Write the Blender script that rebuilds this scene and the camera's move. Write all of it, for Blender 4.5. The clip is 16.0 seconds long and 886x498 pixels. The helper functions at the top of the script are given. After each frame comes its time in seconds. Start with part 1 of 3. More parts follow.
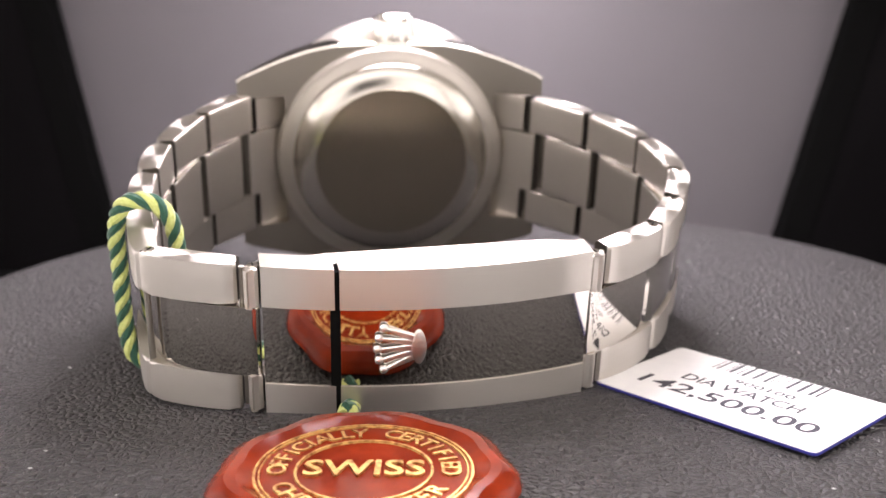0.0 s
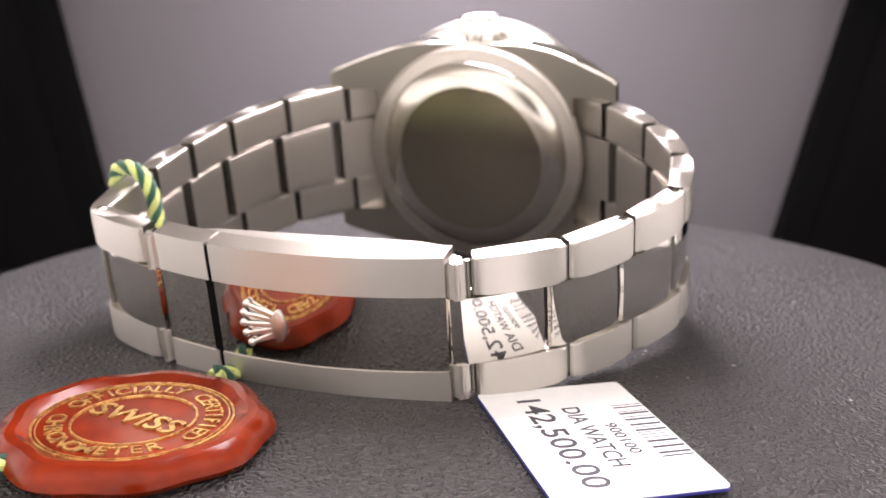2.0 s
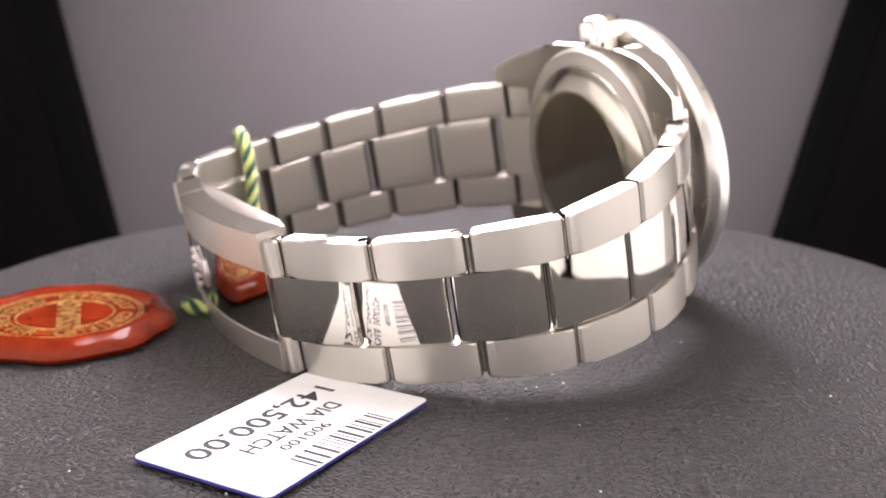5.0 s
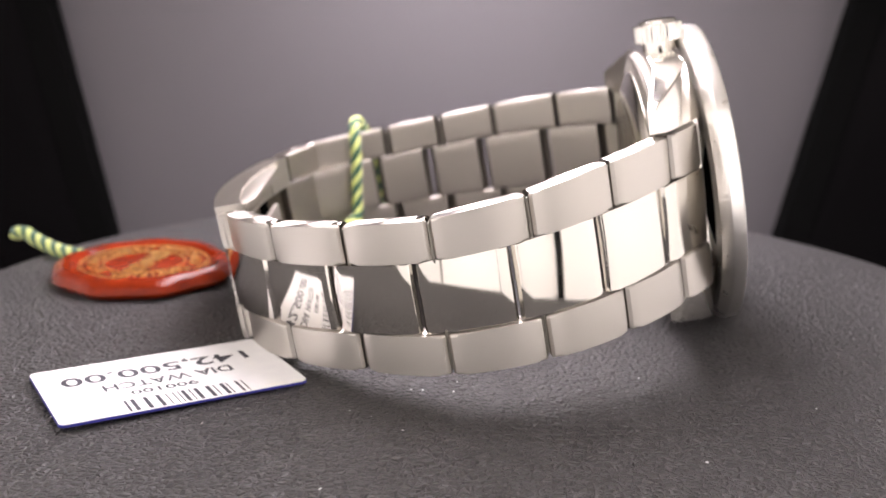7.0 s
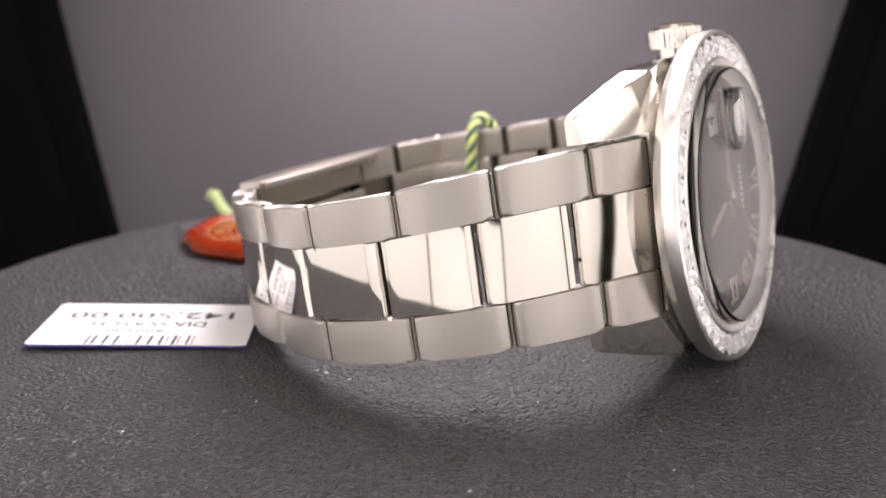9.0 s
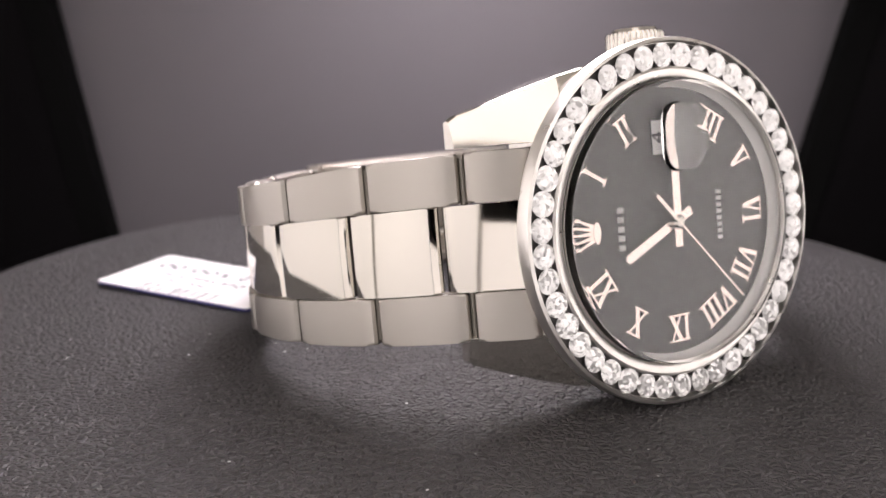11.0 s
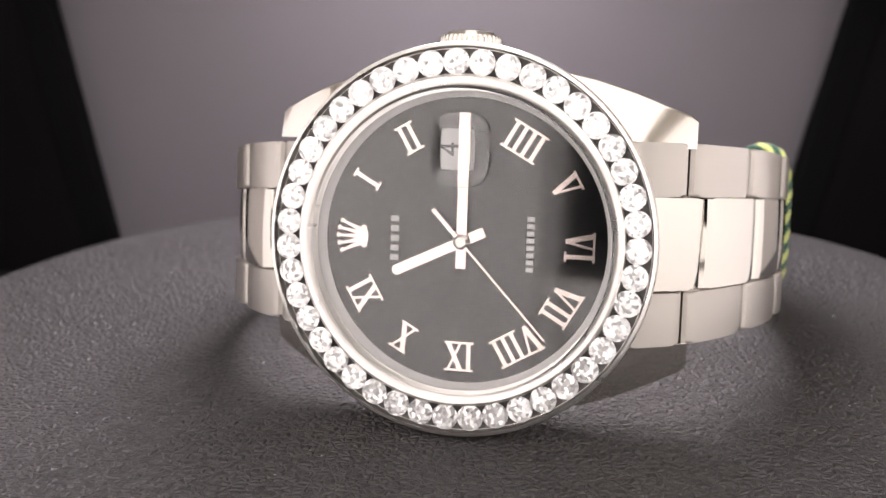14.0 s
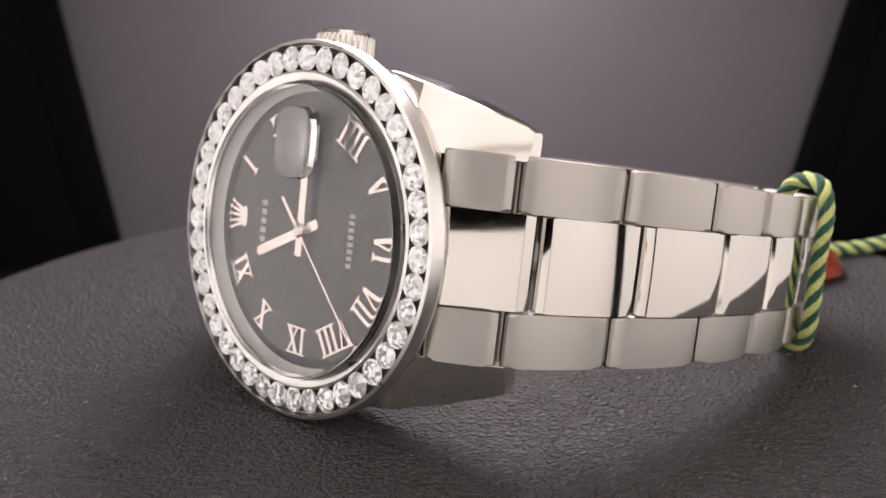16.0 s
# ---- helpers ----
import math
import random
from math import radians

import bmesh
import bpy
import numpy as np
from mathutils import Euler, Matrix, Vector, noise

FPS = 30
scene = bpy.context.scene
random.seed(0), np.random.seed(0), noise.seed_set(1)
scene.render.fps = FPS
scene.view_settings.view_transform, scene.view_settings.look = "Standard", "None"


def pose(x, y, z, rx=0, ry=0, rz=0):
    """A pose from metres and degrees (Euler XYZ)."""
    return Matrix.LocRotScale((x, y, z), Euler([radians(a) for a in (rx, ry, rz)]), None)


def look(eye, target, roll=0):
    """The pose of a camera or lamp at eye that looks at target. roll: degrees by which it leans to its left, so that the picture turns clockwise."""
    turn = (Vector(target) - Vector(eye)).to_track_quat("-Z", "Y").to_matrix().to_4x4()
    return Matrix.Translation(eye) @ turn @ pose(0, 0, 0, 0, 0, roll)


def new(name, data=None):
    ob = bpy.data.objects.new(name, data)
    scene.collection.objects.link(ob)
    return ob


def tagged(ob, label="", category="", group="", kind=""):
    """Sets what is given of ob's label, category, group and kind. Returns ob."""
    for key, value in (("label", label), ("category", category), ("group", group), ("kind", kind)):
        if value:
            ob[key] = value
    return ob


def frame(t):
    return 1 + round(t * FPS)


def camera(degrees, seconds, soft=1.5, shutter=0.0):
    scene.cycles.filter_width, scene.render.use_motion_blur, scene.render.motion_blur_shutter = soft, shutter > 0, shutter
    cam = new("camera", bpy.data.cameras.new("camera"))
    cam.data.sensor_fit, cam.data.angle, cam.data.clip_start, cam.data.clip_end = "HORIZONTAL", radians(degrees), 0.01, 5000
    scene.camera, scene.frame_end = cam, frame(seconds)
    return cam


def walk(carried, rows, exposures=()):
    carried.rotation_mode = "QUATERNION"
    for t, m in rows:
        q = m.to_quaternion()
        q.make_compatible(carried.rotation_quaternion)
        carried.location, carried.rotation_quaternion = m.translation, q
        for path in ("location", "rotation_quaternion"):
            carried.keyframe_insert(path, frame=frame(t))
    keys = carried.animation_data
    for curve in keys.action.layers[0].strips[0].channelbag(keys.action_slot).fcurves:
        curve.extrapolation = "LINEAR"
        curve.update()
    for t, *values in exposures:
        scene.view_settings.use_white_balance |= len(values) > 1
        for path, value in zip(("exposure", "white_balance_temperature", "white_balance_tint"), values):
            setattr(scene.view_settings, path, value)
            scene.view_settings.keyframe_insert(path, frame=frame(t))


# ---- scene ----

MM = 0.001
cam = camera(45.71, 16.0, 1.5)
EYE = Vector((0.0, -0.131, 0.04302))
AHEAD = Vector((-0.01879, 0.96741, -0.25251))
STAND = look(EYE, EYE + AHEAD, -0.08)
cam.data.dof.use_dof = True
cam.data.dof.focus_distance = 0.1
cam.data.dof.aperture_fstop = 36.0
walk(cam, [(0.0, STAND), (16.0, STAND)], exposures=[(0.0, 0.5), (4.0, 0.45), (8.0, 0.13), (10.5, -0.16), (12.0, -0.33), (12.5, -0.34), (13.0, -0.3), (13.5, -0.17), (14.0, 0.06), (14.5, 0.02), (15.2, -0.15), (16.0, -0.4)])

# The turn of the display plate: seconds, degrees clockwise from above
TURN = [(0.0, 1.10), (0.5, 8.79), (1.0, 15.94), (1.5, 22.94), (2.0, 30.06), (2.5, 37.11), (3.0, 44.24), (3.5, 51.37),
        (4.0, 58.62), (4.5, 65.75), (5.0, 72.85), (5.5, 79.95), (6.0, 87.05), (6.5, 94.12), (7.0, 101.83), (7.5, 108.78),
        (8.0, 116.21), (8.5, 123.20), (9.0, 130.30), (9.5, 137.30), (10.0, 144.40), (10.5, 151.42), (11.0, 159.00), (11.5, 165.85),
        (12.0, 173.58), (12.5, 180.50), (13.0, 188.25), (13.5, 195.12), (14.0, 203.01), (14.5, 209.91), (15.0, 217.83), (15.5, 224.93),
        (16.0, 232.89)]

# ---------------------------------------------------------------- light
world = bpy.data.worlds.new("world")
scene.world = world
world.use_nodes = True
world.node_tree.nodes["Background"].inputs[0].default_value = (0.03, 0.03, 0.032, 1)
world.node_tree.nodes["Background"].inputs[1].default_value = 0.3
LAMP_STRENGTH = 20.0
PANEL_STRENGTH = 0.95
TOP_STRENGTH = 1.4


# ---------------------------------------------------------------- materials
class Nodes:
    """A small builder round one principled material."""

    def __init__(self, name):
        self.mat = bpy.data.materials.new(name)
        self.mat.use_nodes = True
        self.tree = self.mat.node_tree
        self.bsdf = self.tree.nodes["Principled BSDF"]

    def add(self, kind, **values):
        node = self.tree.nodes.new(kind)
        for key, value in values.items():
            node.inputs[key].default_value = value
        return node

    def link(self, a, out, b, into):
        self.tree.links.new(a.outputs[out], b.inputs[into])

    def coords(self, scale=(1, 1, 1), out="Object"):
        tc = self.tree.nodes.new("ShaderNodeTexCoord")
        mp = self.add("ShaderNodeMapping", Scale=scale)
        self.link(tc, out, mp, "Vector")
        return mp

    def noise(self, co, scale, detail=4.0, rough=0.55):
        n = self.add("ShaderNodeTexNoise", Scale=scale, Detail=detail, Roughness=rough)
        self.link(co, "Vector", n, "Vector")
        return n

    def ramp(self, src, out, stops):
        r = self.tree.nodes.new("ShaderNodeValToRGB")
        r.color_ramp.elements[0].position, r.color_ramp.elements[0].color = stops[0][0], (*stops[0][1], 1)
        r.color_ramp.elements[1].position, r.color_ramp.elements[1].color = stops[-1][0], (*stops[-1][1], 1)
        for at, col in stops[1:-1]:
            e = r.color_ramp.elements.new(at)
            e.color = (*col, 1)
        self.link(src, out, r, "Fac")
        return r

    def span(self, src, out, lo, hi):
        m = self.add("ShaderNodeMapRange")
        m.inputs["To Min"].default_value, m.inputs["To Max"].default_value = lo, hi
        self.link(src, out, m, "Value")
        return m

    def bump(self, src, out, strength, distance):
        b = self.add("ShaderNodeBump", Strength=strength, Distance=distance)
        self.link(src, out, b, "Height")
        self.link(b, "Normal", self.bsdf, "Normal")
        return b

    def plain(self, color, rough, metal=0.0):
        self.bsdf.inputs["Base Color"].default_value = (*color, 1)
        self.bsdf.inputs["Roughness"].default_value = rough
        self.bsdf.inputs["Metallic"].default_value = metal
        return self


def brushed_steel(name, color, lo, hi, scale, streak=0.0):
    m = Nodes(name).plain(color, 0.3, 1.0)
    n = m.noise(m.coords(scale), 1.0, 3.0)
    m.link(m.span(n, "Fac", lo, hi), "Result", m.bsdf, "Roughness")
    m.bump(n, "Fac", 0.12, 0.00004)
    if streak:
        m.bsdf.inputs["Anisotropic"].default_value = streak
        m.bsdf.inputs["Anisotropic Rotation"].default_value = 0.25
        t = m.tree.nodes.new("ShaderNodeTangent")
        t.direction_type, t.axis = "RADIAL", "Z"
        m.link(t, "Tangent", m.bsdf, "Tangent")
    return m.mat


def polished_steel(name, color, rough):
    m = Nodes(name).plain(color, rough, 1.0)
    n = m.noise(m.coords(), 420.0, 5.0)
    m.link(m.span(n, "Fac", rough * 0.6, rough * 1.8), "Result", m.bsdf, "Roughness")
    return m.mat


M_BRUSHED = brushed_steel("brushed steel", (0.55, 0.52, 0.48), 0.34, 0.46, (60, 60, 9000), 0.8)
M_SATIN = brushed_steel("satin steel", (0.45, 0.42, 0.375), 0.38, 0.54, (1500, 1500, 1500))
M_POLISHED = polished_steel("polished steel", (0.63, 0.60, 0.55), 0.045)
M_SOFTPOLISH = polished_steel("softly polished steel", (0.56, 0.53, 0.475), 0.16)
M_BEZEL = polished_steel("bright bezel steel", (0.87, 0.845, 0.81), 0.27)
M_REAR_DIMTOP = brushed_steel("dull rear and toned-down top steel", (0.25, 0.23, 0.2), 0.36, 0.5, (60, 3000, 3000))
M_CASE = polished_steel("polished case steel", (0.76, 0.73, 0.68), 0.08)
M_EMBLEM = brushed_steel("emblem silver", (0.82, 0.79, 0.76), 0.28, 0.4, (2000, 2000, 2000))
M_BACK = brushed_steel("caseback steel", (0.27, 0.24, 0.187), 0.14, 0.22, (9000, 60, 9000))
# joint and pin steels carry the shade of the link gaps in their colour
M_JOINTSHADE = Nodes("shade-darkened joint steel").plain((0.15, 0.135, 0.115), 0.45, 1.0).mat
M_CHANNEL = Nodes("shade-toned channel steel").plain((0.13, 0.125, 0.12), 0.6, 0.5).mat
M_DARKGAP = Nodes("gap-shade pin steel").plain((0.3, 0.28, 0.25), 0.5, 1.0).mat


def leather():
    m = Nodes("charcoal leather").plain((0.05, 0.047, 0.049), 0.5)
    co = m.coords()
    v = m.add("ShaderNodeTexVoronoi", Scale=1200.0)
    v.feature = "DISTANCE_TO_EDGE"
    warp = m.noise(co, 700.0, 3.0)
    mix = m.tree.nodes.new("ShaderNodeVectorMath")
    mix.operation = "MULTIPLY_ADD"
    mix.inputs[1].default_value = (0.0011, 0.0011, 0.0011)
    m.link(warp, "Color", mix, 0)
    m.link(co, "Vector", mix, 2)
    m.link(mix, "Vector", v, "Vector")
    big = m.noise(co, 45.0, 4.0)
    col = m.ramp(big, "Fac", [(0.3, (0.019, 0.0167, 0.0181)), (0.7, (0.028, 0.0249, 0.0267))])
    m.link(col, "Color", m.bsdf, "Base Color")
    grain = m.span(v, "Distance", 0.0, 6.0)
    m.link(m.span(big, "Fac", 0.42, 0.6), "Result", m.bsdf, "Roughness")
    m.bump(grain, "Result", 0.8, 0.00028)
    m.bsdf.inputs["Specular IOR Level"].default_value = 0.7
    return m.mat


def wall_paint(name, a, b, rough=0.75):
    m = Nodes(name).plain(a, rough)
    n = m.noise(m.coords(), 9.0, 5.0)
    m.link(m.ramp(n, "Fac", [(0.3, a), (0.7, b)]), "Color", m.bsdf, "Base Color")
    f = m.noise(m.coords(), 900.0, 2.0)
    m.bump(f, "Fac", 0.05, 0.0002)
    return m.mat


M_LEATHER = leather()
M_BACKWALL = wall_paint("grey backdrop board", (0.118, 0.109, 0.117), (0.13, 0.12, 0.129), 0.6)
M_WHITEWALL = wall_paint("white box lining", (0.70, 0.67, 0.62), (0.74, 0.71, 0.66))
M_SIDEWALL = wall_paint("dark side board", (0.004, 0.0036, 0.004), (0.006, 0.0055, 0.006), 0.9)
M_BLACK = Nodes("black plastic").plain((0.012, 0.012, 0.013), 0.45).mat
M_HOLE = Nodes("black lining").plain((0.004, 0.004, 0.004), 0.9).mat
for dull in (M_HOLE, M_SIDEWALL):
    dull.node_tree.nodes["Principled BSDF"].inputs["Specular IOR Level"].default_value = 0.04


def glow(name, color, strength):
    m = Nodes(name).plain((0.8, 0.8, 0.8), 0.5)
    m.bsdf.inputs["Emission Color"].default_value = (*color, 1)
    m.bsdf.inputs["Emission Strength"].default_value = strength
    return m.mat


M_LAMP = glow("lamp diffuser", (1.0, 0.905, 0.96), LAMP_STRENGTH)


def panel_glow(name, strength):
    """A diffuser that is brightest in its middle."""
    m = Nodes(name).plain((0.8, 0.8, 0.8), 0.5)
    m.bsdf.inputs["Emission Color"].default_value = (1.0, 0.905, 0.865, 1)
    co = m.coords((11, 13, 1))
    far = m.tree.nodes.new("ShaderNodeVectorMath")
    far.operation = "LENGTH"
    m.link(co, "Vector", far, 0)
    m.link(m.span(far, "Value", strength * 1.1, strength * 0.78), "Result", m.bsdf, "Emission Strength")
    return m.mat


M_PANEL = panel_glow("side panel diffuser", PANEL_STRENGTH)
M_TOPPANEL = panel_glow("top panel diffuser", TOP_STRENGTH)


def wax():
    m = Nodes("red seal wax").plain((0.42, 0.035, 0.012), 0.22)
    n = m.noise(m.coords(), 220.0, 5.0)
    m.link(m.ramp(n, "Fac", [(0.3, (0.105, 0.008, 0.0015)), (0.7, (0.225, 0.022, 0.004))]), "Color", m.bsdf, "Base Color")
    m.link(m.span(n, "Fac", 0.12, 0.26), "Result", m.bsdf, "Roughness")
    m.bump(n, "Fac", 0.15, 0.0002)
    m.bsdf.inputs["Specular IOR Level"].default_value = 0.18
    return m.mat


def gold_print():
    m = Nodes("worn gold foil").plain((0.62, 0.40, 0.12), 0.35, 0.75)
    n = m.noise(m.coords(), 1500.0, 4.0)
    m.link(m.ramp(n, "Fac", [(0.36, (0.30, 0.12, 0.03)), (0.55, (0.72, 0.47, 0.16))]), "Color", m.bsdf, "Base Color")
    return m.mat


def thread(name, a, b):
    m = Nodes(name).plain(a, 0.7)
    n = m.noise(m.coords((1, 1, 1)), 2600.0, 3.0)
    m.link(m.ramp(n, "Fac", [(0.3, a), (0.7, b)]), "Color", m.bsdf, "Base Color")
    m.bump(n, "Fac", 0.5, 0.0001)
    m.bsdf.inputs["Sheen Weight"].default_value = 0.3
    return m.mat


M_WAX, M_GOLD = wax(), gold_print()
M_GREEN = thread("dark green thread", (0.004, 0.05, 0.028), (0.008, 0.085, 0.045))
M_YELLOW = thread("pale yellow-green thread", (0.42, 0.48, 0.11), (0.58, 0.63, 0.24))


def paper():
    m = Nodes("white card").plain((0.80, 0.80, 0.80), 0.5)
    n = m.noise(m.coords(), 500.0, 4.0)
    m.link(m.ramp(n, "Fac", [(0.3, (0.77, 0.77, 0.78)), (0.7, (0.82, 0.82, 0.82))]), "Color", m.bsdf, "Base Color")
    return m.mat


M_CARD = paper()
M_CARDEDGE = Nodes("blue card edge").plain((0.03, 0.03, 0.25), 0.5).mat
M_INK = Nodes("black ink").plain((0.035, 0.035, 0.05), 0.6).mat


def dial_black():
    m = Nodes("black dial lacquer").plain((0.008, 0.008, 0.009), 0.1)
    m.bsdf.inputs["Specular IOR Level"].default_value = 0.5
    n = m.noise(m.coords(), 300.0, 4.0)
    m.link(m.span(n, "Fac", 0.07, 0.14), "Result", m.bsdf, "Roughness")
    return m.mat


M_DIAL = dial_black()
M_NUMERAL = Nodes("cream rhodium numeral").plain((0.86, 0.76, 0.70), 0.14, 1.0).mat
M_DATE = Nodes("white date disc").plain((0.88, 0.88, 0.88), 0.5).mat
M_REHAUT = brushed_steel("silvered inner ring", (0.95, 0.94, 0.92), 0.38, 0.5, (1500, 9000, 1500))
M_REHAUT.node_tree.nodes["Principled BSDF"].inputs["Metallic"].default_value = 0.0
M_WHITEPRINT = Nodes("white dial print").plain((0.75, 0.75, 0.74), 0.5).mat


def clear(name, ior, rough=0.0):
    m = Nodes(name).plain((1, 1, 1), rough)
    m.bsdf.inputs["Transmission Weight"].default_value = 1.0
    m.bsdf.inputs["IOR"].default_value = ior
    return m.mat


M_CRYSTAL = clear("sapphire crystal", 1.5)


def diamond_mat():
    """Bright stone broken into many small tilted facets."""
    m = Nodes("diamond").plain((1.0, 1.0, 1.0), 0.2, 0.38)
    m.bsdf.inputs["IOR"].default_value = 2.4
    info = m.tree.nodes.new("ShaderNodeObjectInfo")
    v = m.add("ShaderNodeTexVoronoi", Scale=2900.0)
    v.voronoi_dimensions = "4D"
    m.link(m.coords(), "Vector", v, "Vector")
    m.link(m.span(info, "Random", 0.0, 60.0), "Result", v, "W")
    tilt = m.tree.nodes.new("ShaderNodeVectorMath")
    tilt.operation = "MULTIPLY_ADD"
    tilt.inputs[1].default_value, tilt.inputs[2].default_value = (0.4, 0.0, 0.4), (0.3, 0.98, 0.3)
    m.link(v, "Color", tilt, 0)
    n = m.tree.nodes.new("ShaderNodeNormalMap")
    n.space = "OBJECT"
    m.link(tilt, "Vector", n, "Color")
    m.link(n, "Normal", m.bsdf, "Normal")
    return m.mat


M_DIAMOND = diamond_mat()
M_DUST = Nodes("pale lint").plain((0.6, 0.6, 0.6), 0.8).mat


# ---------------------------------------------------------------- mesh helpers (all in millimetres)
def mesh_of(name, bm, material, smooth=True, angle=32):
    me = bpy.data.meshes.new(name)
    bmesh.ops.recalc_face_normals(bm, faces=bm.faces)
    bm.transform(Matrix.Scale(MM, 4))
    for f in bm.faces:
        f.smooth = smooth
    bm.to_mesh(me)
    bm.free()
    me.materials.append(material)
    if smooth:
        me.set_sharp_from_angle(angle=radians(angle))
    return me


def part(name, bm, material, parent, label="", smooth=True, angle=32):
    ob = new(name, mesh_of(name, bm, material, smooth, angle))
    ob.parent = parent
    if label:
        ob["label"] = label
    return ob


def prism(points, lo, hi, axis="z", bevel=0.0, segments=2):
    """Extrude a closed outline of (a, b) along an axis from lo to hi."""
    bm = bmesh.new()
    put = {"z": lambda a, b, h: (a, b, h), "y": lambda a, b, h: (a, h, b), "x": lambda a, b, h: (h, a, b)}[axis]
    low = [bm.verts.new(put(a, b, lo)) for a, b in points]
    top = [bm.verts.new(put(a, b, hi)) for a, b in points]
    n = len(points)
    for i in range(n):
        bm.faces.new((low[i], low[(i + 1) % n], top[(i + 1) % n], top[i]))
    caps = [bm.faces.new(low), bm.faces.new(top)]
    if bevel:
        edges = list({e for f in caps for e in f.edges})
        bmesh.ops.bevel(bm, geom=edges, offset=bevel, segments=segments, affect="EDGES", profile=0.5)
    return bm


def box(x0, x1, y0, y1, z0, z1, bevel=0.0):
    bm = prism([(x0, y0), (x1, y0), (x1, y1), (x0, y1)], z0, z1)
    if bevel:
        bmesh.ops.bevel(bm, geom=list(bm.edges), offset=bevel, segments=2, affect="EDGES", profile=0.5)
    return bm


def lathe(profile, steps=96, axis="y", wave=None, closed=False):
    """Turn a profile of (radius, height) round an axis."""
    bm = bmesh.new()
    rings = []
    for r, h in profile:
        ring = []
        for k in range(steps):
            a = 2 * math.pi * k / steps
            q = r * (wave(a, r, h) if wave else 1.0)
            c, s = q * math.cos(a), q * math.sin(a)
            ring.append(bm.verts.new((c, h, s) if axis == "y" else (c, s, h)))
        rings.append(ring)
    pairs = list(zip(rings, rings[1:])) + ([(rings[-1], rings[0])] if closed else [])
    for lo, hi in pairs:
        for k in range(steps):
            bm.faces.new((lo[k], lo[(k + 1) % steps], hi[(k + 1) % steps], hi[k]))
    if not closed:
        bm.faces.new(rings[0])
        bm.faces.new(rings[-1])
    return bm


def joined(parts):
    out = bmesh.new()
    for bm in parts:
        me = bpy.data.meshes.new("piece")
        bm.to_mesh(me)
        bm.free()
        out.from_mesh(me)
        bpy.data.meshes.remove(me)
    return out


def moved(bm, m):
    bm.transform(m)
    return bm


def writing(text, size, depth=0.05, bold=0.0):
    """Raised letters in the xy plane, centred, in millimetres."""
    cu = bpy.data.curves.new("writing", "FONT")
    cu.body, cu.size, cu.align_x, cu.align_y, cu.extrude, cu.resolution_u = text, size, "CENTER", "CENTER", depth, 3
    cu.offset = bold
    ob = bpy.data.objects.new("writing", cu)
    scene.collection.objects.link(ob)
    me = bpy.data.meshes.new_from_object(ob.evaluated_get(bpy.context.evaluated_depsgraph_get()))
    bm = bmesh.new()
    bm.from_mesh(me)
    bpy.data.objects.remove(ob)
    bpy.data.curves.remove(cu)
    bpy.data.meshes.remove(me)
    return bm


def tube(path, radius, sides=10, closed=False):
    """A round bar along a list of Vectors."""
    bm = bmesh.new()
    rings = []
    n = len(path)
    for i, p in enumerate(path):
        a = path[(i - 1) % n] if closed or i else path[0]
        b = path[(i + 1) % n] if closed or i < n - 1 else path[-1]
        d = (b - a).normalized()
        u = d.orthogonal().normalized() if not rings else (rings_u - d * rings_u.dot(d)).normalized()
        rings_u = u
        v = d.cross(u)
        rings.append([bm.verts.new(p + radius * (math.cos(t) * u + math.sin(t) * v))
                      for t in (2 * math.pi * k / sides for k in range(sides))])
    for i in range(n if closed else n - 1):
        lo, hi = rings[i], rings[(i + 1) % n]
        for k in range(sides):
            bm.faces.new((lo[k], lo[(k + 1) % sides], hi[(k + 1) % sides], hi[k]))
    if not closed:
        bm.faces.new(rings[0])
        bm.faces.new(rings[-1])
    return bm


def smooth_path(points, per=10):
    """A Catmull-Rom line through points."""
    p = [Vector(q) for q in points]
    p = [2 * p[0] - p[1]] + p + [2 * p[-1] - p[-2]]
    out = []
    for i in range(1, len(p) - 2):
        for k in range(per):
            t = k / per
            a, b, c, d = p[i - 1], p[i], p[i + 1], p[i + 2]
            out.append(0.5 * (2 * b + (c - a) * t + (2 * a - 5 * b + 4 * c - d) * t * t + (3 * b - a - 3 * c + d) * t ** 3))
    out.append(p[-2])
    return out


def empty(name, m):
    ob = new(name)
    ob.matrix_basis = m
    ob.empty_display_size = 0.005
    return ob


def setting(name, bm, material, label):
    return tagged(new(name, mesh_of(name, bm, material, smooth=False)), label, kind="structure")


# ---------------------------------------------------------------- the photo box
BACK_Y, FRONT_Y, SIDE_X, FLOOR_Z, TOP_Z = 165.0, -152.0, 150.0, -38.0, 98.0


HOLE_X, HOLE_Z = 0.5, 51.0


